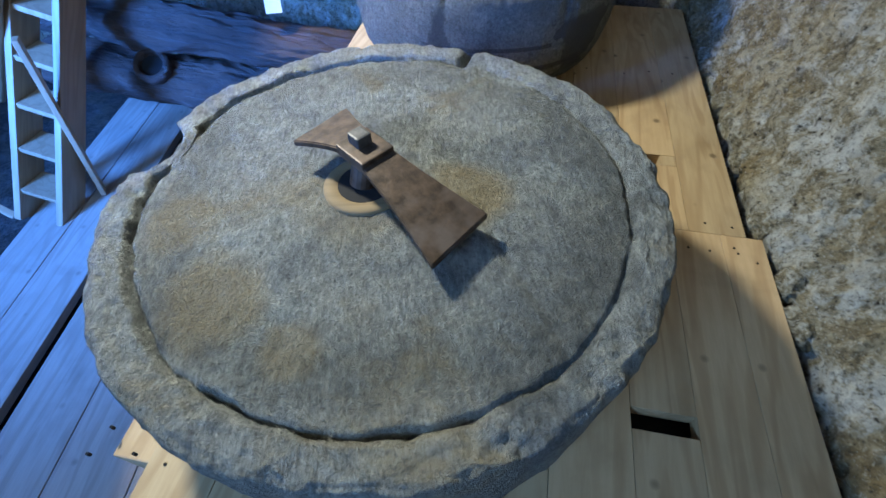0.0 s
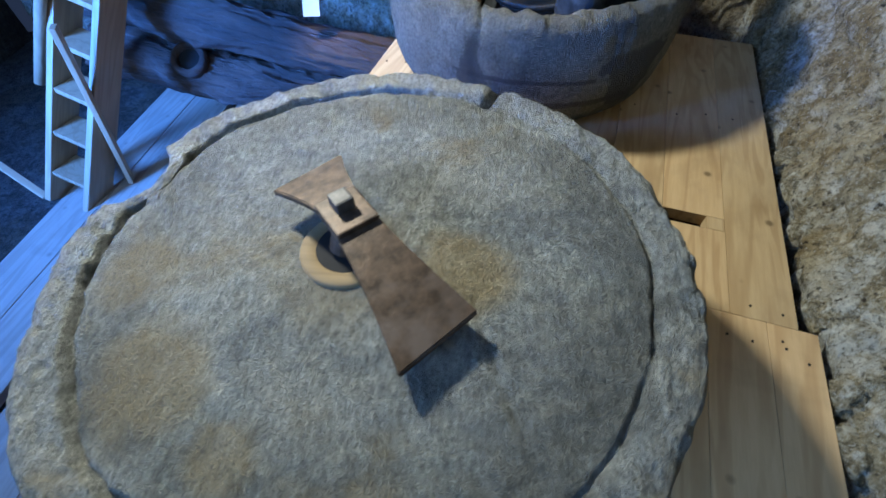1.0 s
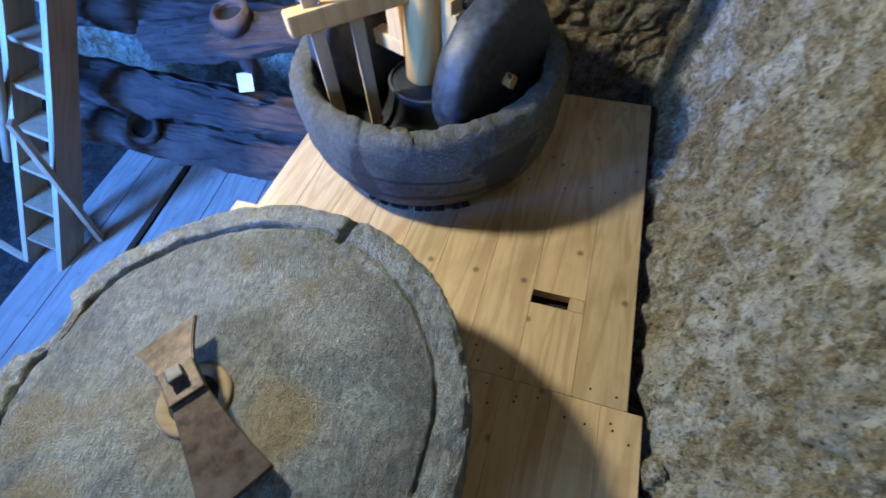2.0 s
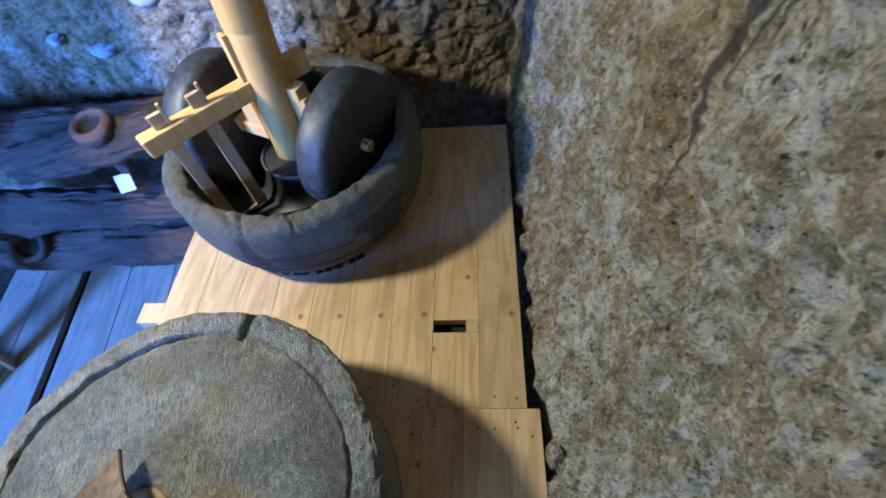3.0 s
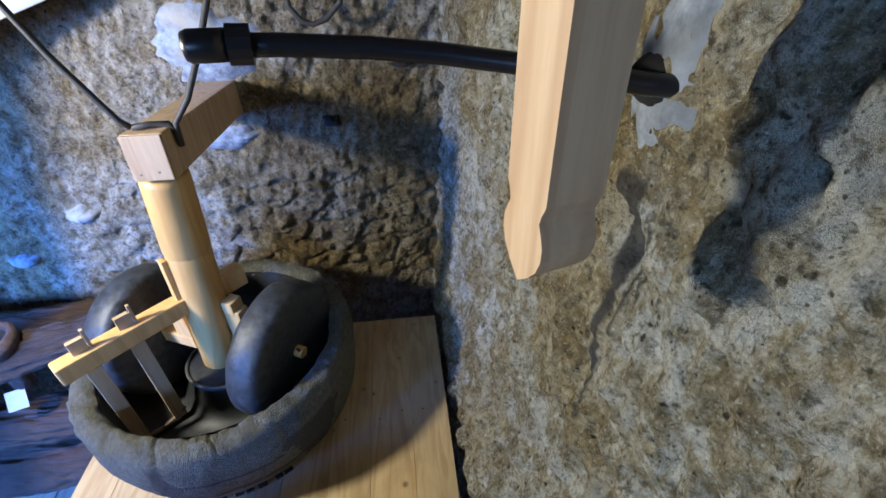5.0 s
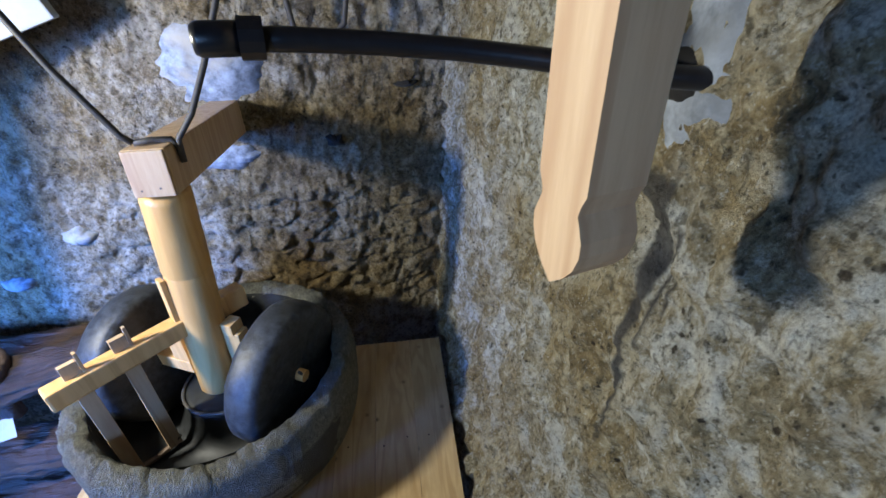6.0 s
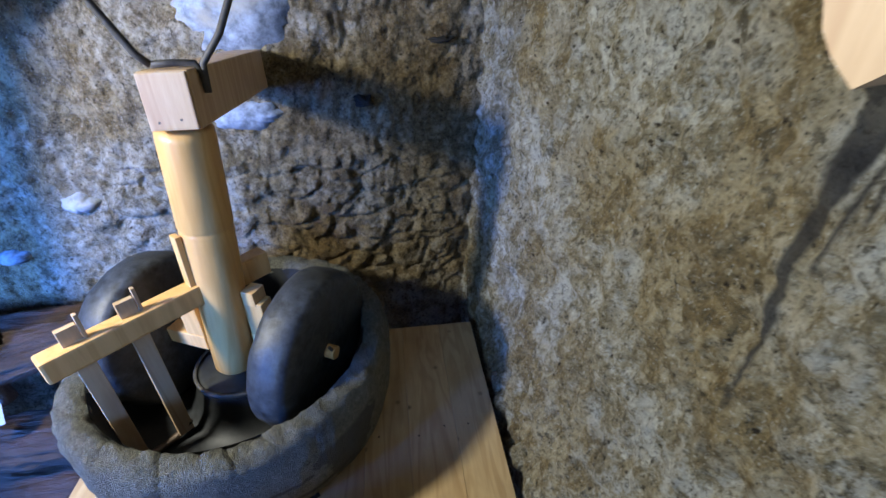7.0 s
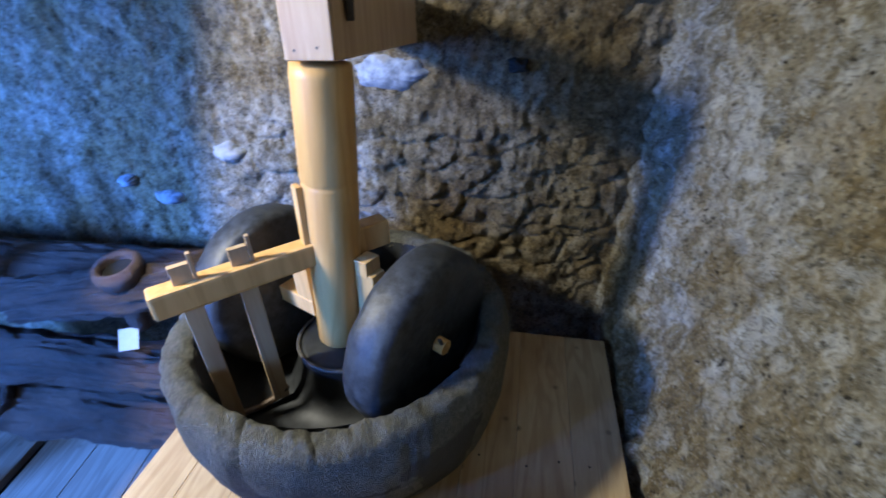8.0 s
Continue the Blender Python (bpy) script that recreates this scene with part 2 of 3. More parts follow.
MILLSTONE = millstone_material("millstone", (0.185, 0.193, 0.178), (0.50, 0.51, 0.465), (0.40, 0.30, 0.13), spots=((0.15, -0.03, 0.075, 0.6), (-0.26, -0.24, 0.08, 0.5), (-0.35, -0.08, 0.06, 0.45), (-0.04, -0.04, 0.11, 0.35), (-0.12, -0.33, 0.04, 0.4)))
BASIN = millstone_material("basin_stone", (0.095, 0.095, 0.078), (0.29, 0.288, 0.238), (0.17, 0.155, 0.115), runs=((-0.185, 0.05, 0.016, 0.01, 0.34, 0.03, 12.0), (0.02, 0.30, 0.26, 0.115, 0.142, 0.05, 8.0), (0.27, 0.05, 0.12, 0.05, 0.30, 0.08, 7.0), (-0.02, 0.20, 0.22, 0.205, 0.222, 0.06, 8.0)))
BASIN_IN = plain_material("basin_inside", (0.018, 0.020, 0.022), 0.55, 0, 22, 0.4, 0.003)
WHEEL = plain_material("runner_stone", (0.032, 0.037, 0.044), 0.5, 0, 34, 0.6, 0.006, (0.030, 0.032, 0.036))
DECK = wood_material("deck_boards", (0.56, 0.42, 0.235), (0.34, 0.215, 0.095), "y", 0.75, 0.5, 0.3, 0.14)
PINE = wood_material("pine_timber", (0.66, 0.45, 0.20), (0.47, 0.28, 0.10), "z", 0.0, 0.5)
PINE_PALE = wood_material("planed_pine", (0.57, 0.445, 0.295), (0.36, 0.22, 0.125), "z", 0.0, 0.5)
POST = wood_material("turned_post", (0.64, 0.41, 0.155), (0.46, 0.26, 0.08), "z", 0.0, 0.45, 0.1)
FLOORWOOD = wood_material("floor_boards", (0.42, 0.36, 0.30), (0.25, 0.20, 0.16), "y", 0.35, 0.5, 0.3)
LADDER = wood_material("ladder_wood", (0.44, 0.31, 0.185), (0.28, 0.175, 0.095), "z", 0.2, 0.5, 0.15)
RINGWOOD = wood_material("worn_ring_wood", (0.30, 0.22, 0.11), (0.17, 0.12, 0.06), "x", 0.0, 0.8, 0.3)
BARK = wood_material("old_log", (0.120, 0.080, 0.062), (0.022, 0.015, 0.012), "x", 0.0, 0.5, 0.6, 0.35, 0.04)
IRON = plain_material("rusty_iron", (0.075, 0.050, 0.032), 0.5, 0.35, 45, 0.5, 0.003, (0.13, 0.10, 0.08))
STEEL = plain_material("worn_steel", (0.11, 0.105, 0.10), 0.55, 0.5, 60, 0.3, 0.001)
BLACK = plain_material("black_plastic", (0.012, 0.012, 0.015), 0.32, 0, 60, 0.2, 0.0006)
CABLE = plain_material("dark_cable", (0.045, 0.04, 0.035), 0.6, 0, 80, 0.3, 0.001)
PAPER = plain_material("paper", (0.34, 0.37, 0.39), 0.7, 0, 40, 0.05, 0.0004)
MORTAR = plain_material("grey_mortar", (0.215, 0.245, 0.29), 0.85, 0, 26, 0.5, 0.006, (0.36, 0.33, 0.27))
DARK_MORTAR = plain_material("darker_mortar", (0.19, 0.215, 0.255), 0.85, 0, 22, 0.5, 0.008, (0.17, 0.18, 0.19))
# near-black that paints shade into holes and slots; also nails and shims
SHADE_NAIL_BLACK = plain_material("shade_and_nail_black", (0.012, 0.011, 0.010), 0.9, 0, 20, 0.3, 0.004)


# ---- builders ----
def part(name, bm, material, parent=None, label="", smooth=False):
    me = bpy.data.meshes.new(name)
    bm.to_mesh(me)
    bm.free()
    me.materials.append(material)
    if smooth:
        for p in me.polygons:
            p.use_smooth = True
    ob = new(name, me)
    if parent is not None:
        ob.parent = parent
    if label:
        tagged(ob, label)
    return ob


def box(sx, sy, sz, bevel=0.004, centre=(0, 0, 0), m=None, bm=None):
    own = bm is None
    bm = bm or bmesh.new()
    res = bmesh.ops.create_cube(bm, size=1.0)
    vs = res["verts"]
    bmesh.ops.scale(bm, vec=(sx, sy, sz), verts=vs)
    bmesh.ops.translate(bm, vec=centre, verts=vs)
    if bevel:
        es = list({e for v in vs for e in v.link_edges})
        out = bmesh.ops.bevel(bm, geom=es, offset=bevel, segments=2, affect="EDGES", profile=0.6)
        vs = list({v for f in out["faces"] for v in f.verts} | {v for v in vs if v.is_valid})
    if m is not None:
        bmesh.ops.transform(bm, matrix=m, verts=vs)
    return bm


def prism(outline, z0, z1, bevel=0.0):
    """An upright prism over a counter-clockwise outline."""
    bm = bmesh.new()
    low = [bm.verts.new((x, y, z0)) for x, y in outline]
    top = [bm.verts.new((x, y, z1)) for x, y in outline]
    n = len(outline)
    bm.faces.new(top)
    bm.faces.new(low[::-1])
    for i in range(n):
        bm.faces.new((low[i], low[(i + 1) % n], top[(i + 1) % n], top[i]))
    if bevel:
        bmesh.ops.bevel(bm, geom=list(bm.edges), offset=bevel, segments=2, affect="EDGES", profile=0.6)
    return bm


def lathe(profile, seg=96, shape=None):
    """A turned body from (radius, z) pairs, from bottom axis to top axis; shape(angle, r, z, k) may move each point."""
    bm = bmesh.new()
    rings = []
    for k, (r, z) in enumerate(profile):
        if r < 1e-5:
            rings.append([bm.verts.new((0, 0, z))])
            continue
        ring = []
        for i in range(seg):
            a = 2 * math.pi * i / seg
            rr, zz = shape(a, r, z, k) if shape else (r, z)
            ring.append(bm.verts.new((rr * math.cos(a), rr * math.sin(a), zz)))
        rings.append(ring)
    for p, q in zip(rings, rings[1:]):
        for i in range(seg):
            j = (i + 1) % seg
            if len(p) == 1 and len(q) == 1:
                continue
            if len(p) == 1:
                bm.faces.new((p[0], q[j], q[i]))
            elif len(q) == 1:
                bm.faces.new((p[i], p[j], q[0]))
            else:
                bm.faces.new((p[i], p[j], q[j], q[i]))
    bmesh.ops.recalc_face_normals(bm, faces=bm.faces)
    return bm


def tube(points, radius, seg=10, taper=None):
    """A round bar through points."""
    bm = bmesh.new()
    pts = [Vector(p) for p in points]
    rings = []
    for k, p in enumerate(pts):
        way = (pts[min(k + 1, len(pts) - 1)] - pts[max(k - 1, 0)]).normalized()
        q = way.to_track_quat("Z", "Y")
        r = taper[k] if taper else radius
        rings.append([bm.verts.new(p + q @ Vector((r * math.cos(2 * math.pi * i / seg), r * math.sin(2 * math.pi * i / seg), 0))) for i in range(seg)])
    for a, b in zip(rings, rings[1:]):
        for i in range(seg):
            j = (i + 1) % seg
            bm.faces.new((a[i], a[j], b[j], b[i]))
    bm.faces.new(rings[0][::-1])
    bm.faces.new(rings[-1])
    bmesh.ops.recalc_face_normals(bm, faces=bm.faces)
    return bm


def fbm(p, octaves=5, h=0.9):
    return noise.fractal(p, h, 2.1, octaves)


def rock_sheet(place, nu, nv, depth, seed, extra=None):
    """A rough rock face over place(u, v) -> (point, outward normal), with real relief, and a back side."""
    bm = bmesh.new()
    grid = []
    for i in range(nu + 1):
        row = []
        for j in range(nv + 1):
            p, n = place(i / nu, j / nv)
            s = p * 1.0 + Vector((seed, seed * 0.7, seed * 1.3))
            h = 0.7 * fbm(s * 1.6, 3) + 0.6 * fbm(s * 6.0, 4) + 0.62 * fbm(Vector((s.x * 17, s.y * 17, s.z * 12)), 4)
            cell = noise.voronoi(s * 9.0)[0]
            h += 0.5 * (cell[1] - cell[0]) - 0.25
            # small pockets washed out of the stone, in swarms
            pock = noise.voronoi(Vector((s.x * 26, s.y * 26, s.z * 19)))[0][0]
            swarm = max(0.0, min(1.0, 3.0 * fbm(s * 3.2 + Vector((7, 1, 4)), 3) + 0.45))
            h -= 0.55 * swarm * max(0.0, 1.0 - pock / 0.42) ** 0.6
            h = h * depth
            if extra:
                h += extra(p)
            row.append(bm.verts.new(p + n * h))
        grid.append(row)
    for i in range(nu):
        for j in range(nv):
            bm.faces.new((grid[i][j], grid[i + 1][j], grid[i + 1][j + 1], grid[i][j + 1]))
    return bm


# The platform, beam and boards share one direction, turned 12.6 degrees from the y axis.
TURN = radians(-12.6)
UX, UY = (math.cos(TURN), math.sin(TURN)), (-math.sin(TURN), math.cos(TURN))


def uv(u, v, z=0.0):
    return Vector((u * UX[0] + v * UY[0], u * UX[1] + v * UY[1], z))


def local(u, v, z=0.0):
    return Matrix.Translation(uv(u, v, z)) @ Matrix.Rotation(TURN, 4, "Z")


FLOOR_Z = -0.68

# ---- the rock walls ----


def right_place(u, v):
    y = -1.9 + 5.0 * u
    z = -0.9 + 3.3 * v
    foot = 0.545 + 0.205 * y
    upper = 0.895 + 0.135 * (y - 0.75) + 0.01 * z
    k = math.exp(-max(z, 0.0) / 0.2)
    return Vector((upper + (foot - upper) * k, y, z)), Vector((-1, 0.135, 0.35 * k)).normalized()


def back_place(u, v):
    x = -3.4 + 4.9 * u
    z = -0.9 + 3.3 * v
    y = 2.70 + max(0.0, 0.3 - x) * 0.2
    return Vector((x, y, z)), Vector((0, -1, 0))


def stones_band(p):
    """Rubble courses low on the back wall stand proud of a mortar bed."""
    if 0.1 < p.z < 0.75 and -0.4 < p.x < 1.1:
        c = noise.voronoi(Vector((p.x * 5.5, 3.0, p.z * 9.0)))[0]
        return 0.022 * min(1.0, (c[1] - c[0]) * 5) - 0.012
    return 0.0


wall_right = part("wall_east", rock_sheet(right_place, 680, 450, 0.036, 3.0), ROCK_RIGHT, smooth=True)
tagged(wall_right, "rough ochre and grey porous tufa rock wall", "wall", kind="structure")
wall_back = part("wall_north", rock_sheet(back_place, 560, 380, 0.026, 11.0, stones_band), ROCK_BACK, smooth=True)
tagged(wall_back, "rough brown rubble rock wall with grey mortar patches", "wall", kind="structure")


def slab(name, outline, z0, z1, material, label, category="wall"):
    ob = part(name, prism(outline, z0, z1), material)
    return tagged(ob, label, category, kind="structure")


slab("wall_south", [(-3.7, -2.1), (1.3, -2.1), (1.3, -1.9), (-3.7, -1.9)], -0.9, 2.6, ROCK_DARK, "plain dark rock wall")
slab("wall_west", [(-3.9, -2.1), (-3.7, -2.1), (-3.7, 3.6), (-3.9, 3.6)], -0.9, 2.6, ROCK_DARK, "plain dark rock wall")
slab("ceiling", [(-3.9, -2.1), (2.0, -2.1), (2.0, 3.7), (-3.9, 3.7)], 2.4, 2.55, ROCK_DARK, "plain dark rock ceiling", "ceiling")
slab("ground", [(-3.9, -2.1), (2.0, -2.1), (2.0, 3.7), (-3.9, 3.7)], -1.1, -0.86, ROCK_DARK, "dark earth under the floor boards", "ground")

# ---- wooden floor boards ----
floor_ob = tagged(new("floor"), "pale wooden floor boards in bluish daylight", "floor", kind="structure")
FA = radians(-5)
FX, FY = Vector((math.cos(FA), math.sin(FA), 0)), Vector((-math.sin(FA), math.cos(FA), 0))
edge0 = -2.32
for wide, gap in ((0.22, 0.004), (0.24, 0.055), (0.26, 0.004), (0.28, 0.004), (0.30, 0.005), (0.27, 0.004), (0.30, 0.004), (0.28, 0.004), (0.3, 0.004), (0.3, 0.004), (0.3, 0.004)):
    m = Matrix.Translation(FX * (edge0 + wide / 2) + FY * 0.45 + Vector((0, 0, FLOOR_Z - 0.02))) @ Matrix.Rotation(FA, 4, "Z")
    b = part("floor_board", box(wide, 5.0, 0.04, 0.004), FLOORWOOD, floor_ob)
    b.matrix_local = m
    edge0 += wide + gap

# ---- the platform ----
deck = tagged(new("platform"), "platform of yellow pine boards with nails and slots", "platform", kind="structure")


def board(u0, u1, v0, v1, z=0.0, thick=0.04):
    b = part("plank", box(u1 - u0 - 0.0009, v1 - v0 - 0.0009, thick, 0.0014), DECK, deck)
    b.matrix_local = local((u0 + u1) / 2, (v0 + v1) / 2, z - thick / 2)
    return b


FAR = [-0.945, -0.80, -0.645, -0.49, -0.335, -0.187, -0.017, 0.139, 0.305, 0.455]
rng = random.Random(4)
for u0, u1 in zip(FAR, FAR[1:]):
    dz = rng.uniform(-0.0015, 0.0015)
    if abs(u0 - 0.139) < 0.01:
        board(u0, u1, 1.113, 1.378, dz)
        board(u0, u1, 1.425, 2.46, dz)
        board(0.257, u1, 1.378, 1.425, dz)
    else:
        board(u0, u1, 1.113, 2.46, dz)
NEAR = [-1.0, -0.84, -0.69, -0.53, -0.37, -0.21, -0.05, 0.115, 0.25, 0.385, 0.495]
for u0, u1 in zip(NEAR, NEAR[1:]):
    dz = rng.uniform(-0.0015, 0.0015)
    if abs(u0 - 0.115) < 0.01:
        board(u0, u1, -0.9, 0.541, dz)
        board(u0, u1, 0.586, 1.113, dz)
    else:
        board(u0, u1, -0.9 if u0 > -0.9 else 0.52, 1.113, dz)
for v in (-0.6, 0.35, 0.98, 1.25, 1.9, 2.38):
    b = part("joist", box(1.4, 0.1, 0.14, 0.004), DECK, deck)
    b.matrix_local = local(-0.25, v, -0.111)
# black boards added under the slots to stand in for the shade below
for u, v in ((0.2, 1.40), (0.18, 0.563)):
    under = part("slot_bottom", box(0.2, 0.12, 0.02, 0.002), SHADE_NAIL_BLACK, deck)
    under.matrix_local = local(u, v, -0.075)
stub = part("joist", box(0.12, 0.09, 0.1, 0.004), DECK, deck)
stub.matrix_local = local(-1.02, 1.50, -0.10)
for u in (-0.85, 0.35):
    for v in (-0.5, 1.1, 2.3):
        b = part("leg", box(0.1, 0.1, 0.55, 0.004), DECK, deck)
        b.matrix_local = local(u, v, -0.181 - 0.275)

# ---- the millstone ----
SX, SY, SZ = -0.25, 0.85, 0.396


def build_millstone():
    stone = tagged(new("millstone"), "large round grey millstone with worn chipped rim on the platform", "millstone")
    stone.location = (SX, SY, 0)

    def line(p, a, b, wide):
        """1 on the line from a to b, falling to 0 beside it."""
        a, b, q = Vector((*a, 0)), Vector((*b, 0)), Vector((p.x, p.y, 0))
        t = max(0.0, min(1.0, (q - a).dot(b - a) / (b - a).length_squared))
        return math.exp(-((q - a - (b - a) * t).length / wide) ** 2)

    def rough(a, r, z, k):
        p = Vector((math.cos(a) * r, math.sin(a) * r, z))
        wob = 0.006 * fbm(p * 6.0 + Vector((5, 1, 2)), 3) + 0.004 * fbm(p * 40.0, 4)
        zz = z
        if z > 0.3:
            edge = max(0.0, (r - 0.40) / 0.11)
            zz += 0.004 * fbm(p * 9.0, 3) + 0.0035 * fbm(p * 34.0, 4) + edge * (0.005 * fbm(p * 11.0 + Vector((9, 9, 9)), 4) + 0.004 * fbm(p * 46.0, 4))
            # groove inside the rim: deep on the north-west, faint on the south-east
            deg = math.degrees(a) % 360
            deep = 0.042 if 85 < deg < 205 else 0.022 if 205 <= deg < 300 else 0.014
            rim = 0.447 + 0.006 * fbm(Vector((math.cos(a) * 3, math.sin(a) * 3, 4)), 3)
            zz -= deep * math.exp(-((r - rim) / 0.0062) ** 2) * (0.65 + 0.5 * fbm(Vector((math.cos(a) * 6, math.sin(a) * 6, 1)), 3))
            if r > rim:
                # chips broken out of the rim
                chip = fbm(Vector((math.cos(a) * 9, math.sin(a) * 9, r * 16)), 3)
                zz += 0.005 - 0.016 * max(0.0, chip - 0.22)
            zz -= 0.004 * line(p, (0.06, 0.06), (0.34, 0.10), 0.008)
            zz -= 0.005 * line(p, (0.17, -0.09), (0.27, -0.34), 0.010)
            zz -= 0.003 * line(p, (-0.03, -0.16), (-0.14, -0.32), 0.02)
            zz -= 0.004 * line(p, (0.04, 0.03), (0.10, 0.20), 0.012)
        for mid, wid, deep in ((radians(164), radians(9), 0.062), (radians(68), radians(1.6), 0.03)):
            d = abs((a - mid + math.pi) % (2 * math.pi) - math.pi)
            if d < wid and r > 0.43:
                f = 1 - (d / wid) ** 2
                if deep > 0.04:
                    r = r - deep * f ** 0.5 * min(1.0, (r - 0.43) / 0.05)
                elif z > 0.36:
                    zz -= deep * f
        return r + wob * max(0.0, min(1.0, (r - 0.3) / 0.2)), zz

    prof = [(0.0, SZ - 0.004)]
    r = 0.008
    while r < 0.512:
        prof.append((r, SZ - 0.004 - 0.016 * (min(r, 0.45) / 0.45) ** 3 - 0.005 * max(0.0, (r - 0.500) / 0.012)))
        r += 0.0048 if r < 0.425 else 0.0022
    prof += [(0.5165, SZ - 0.030), (0.519, SZ - 0.045), (0.519, 0.30), (0.517, 0.2), (0.512, 0.1), (0.505, 0.004), (0.0, 0.004)]
    part("stone_body", lathe(prof, 420, rough), MILLSTONE, stone, smooth=True)
    ring = lathe([(0.047, SZ - 0.05), (0.047, SZ + 0.0005), (0.050, SZ + 0.003), (0.070, SZ + 0.0035), (0.075, SZ + 0.0), (0.075, SZ - 0.05)], 48)
    eye = part("bushing", ring, RINGWOOD, stone, "worn wooden ring round the eye", True)
    eye.matrix_local = Matrix.Translation((-0.035, -0.012, 0))
    # black cap nearly flush with the ring; the eye's shade is its colour
    part("eye_bottom", lathe([(0.0, SZ - 0.02), (0.049, SZ - 0.02), (0.049, SZ + 0.0025), (0.0, SZ + 0.0025)], 40), SHADE_NAIL_BLACK, eye)
    return stone


build_millstone()


def blade(length, root, tip, thick, drop):
    """A flaring iron wing along +x, falling towards its tip."""
    bm = bmesh.new()
    n = 8
    rows = []
    for i in range(n + 1):
        t = i / n
        x = 0.02 + length * t
        w = root / 2 + (tip - root) / 2 * t ** 1.4
        zc = -drop * t ** 1.2
        rows.append([bm.verts.new(c) for c in ((x + 0.012 * t, -w, zc - thick), (x, w, zc - thick), (x, w, zc), (x + 0.012 * t, -w, zc))])
    for a, b in zip(rows, rows[1:]):
        for i in range(4):
            j = (i + 1) % 4
            bm.faces.new((a[i], b[i], b[j], a[j]))
    bm.faces.new(rows[0])
    bm.faces.new(rows[-1][::-1])
    bmesh.ops.recalc_face_normals(bm, faces=bm.faces)
    bmesh.ops.bevel(bm, geom=[e for e in bm.edges if e.calc_face_angle(0) > 0.6], offset=0.002, segments=2, affect="EDGES")
    return bm


def build_rynd():
    r = tagged(new("mill_rynd"), "rusty double-winged iron driver bolted over the millstone's eye", "iron driver")
    r.matrix_world = Matrix.Translation((-0.275, 0.848, SZ + 0.074)) @ Matrix.Rotation(radians(-48), 4, "Z")
    a = part("wing", blade(0.205, 0.066, 0.135, 0.013, 0.040), IRON, r)
    b = part("wing", blade(0.115, 0.066, 0.13, 0.013, 0.028), IRON, r)
    b.matrix_local = Matrix.Translation((0, 0, 0.004)) @ Matrix.Rotation(math.pi, 4, "Z")
    part("hub", box(0.075, 0.068, 0.022, 0.003, (0, 0, -0.004)), IRON, r)
    nut = part("nut", box(0.030, 0.030, 0.022, 0.004, (-0.010, 0.0, 0.016)), STEEL, r, "square steel nut")
    part("spindle", tube([(0.0, -0.02, -0.0695), (0, 0, -0.012)], 0.022, 16), IRON, r)
    return r


build_rynd()

# ---- the stone basin of the edge mill ----
BX, BY, BZ = 0.055, 2.10, 0.385


def build_basin():
    ob = tagged(new("stone_basin"), "round grey stone trough of an edge mill with cracked rim", "stone basin")
    ob.location = (BX, BY, 0)

    cracks = [(radians(-112), 0.016), (radians(-98.5), 0.007), (radians(-90.5), 0.014), (radians(-79), 0.009), (radians(-133), 0.012), (radians(28), 0.014), (radians(-20), 0.01)]

    def rough(a, r, z, k):
        p = Vector((math.cos(a) * r, math.sin(a) * r, z))
        w = 0.007 * fbm(p * 6.0 + Vector((2, 8, 1)), 4) + 0.006 * fbm(p * 26.0, 4) * (1.0 if z > 0.28 else 0.45)
        zz = z + ((0.011 * fbm(p * 8.0, 4) + 0.008 * fbm(p * 34.0, 4)) if z > 0.33 else 0)
        if z > 0.33:
            for mid, deep in cracks:
                d = abs((a - mid - 0.9 * (r - 0.45) + math.pi) % (2 * math.pi) - math.pi)
                if d < 0.011:
                    zz -= deep * (1 - d / 0.011)
        return r + w, zz

    outer = [(0.0, 0.012), (0.39, 0.012), (0.420, 0.02), (0.447, 0.05), (0.472, 0.10), (0.487, 0.16), (0.495, 0.22), (0.499, 0.28), (0.498, 0.335), (0.494, 0.365), (0.484, 0.383), (0.472, 0.389), (0.455, 0.391), (0.440, 0.390), (0.428, 0.386), (0.418, 0.376)]
    part("bowl", lathe(outer + [(0.412, 0.36)], 560, rough), BASIN, ob, smooth=True)
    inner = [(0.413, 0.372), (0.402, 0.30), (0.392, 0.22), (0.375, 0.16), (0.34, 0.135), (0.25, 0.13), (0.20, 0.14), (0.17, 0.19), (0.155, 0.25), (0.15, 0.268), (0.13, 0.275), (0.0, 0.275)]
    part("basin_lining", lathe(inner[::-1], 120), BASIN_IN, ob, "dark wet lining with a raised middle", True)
    return ob


build_basin()

# ---- the turning post with its two runner stones, arms and rake ----
PHASE = radians(-37)


def runner():
    prof = [(0.0, -0.055), (0.03, -0.055), (0.18, -0.064), (0.225, -0.062), (0.243, -0.054), (0.252, -0.038), (0.255, 0.0), (0.252, 0.038), (0.243, 0.054), (0.225, 0.062), (0.18, 0.064), (0.03, 0.055), (0.0, 0.055)]

    def rough(a, r, z, k):
        p = Vector((math.cos(a) * r, math.sin(a) * r, z))
        return r + 0.004 * fbm(p * 9.0, 4), z + 0.004 * fbm(p * 12.0, 3)

    return lathe(prof, 96, rough)


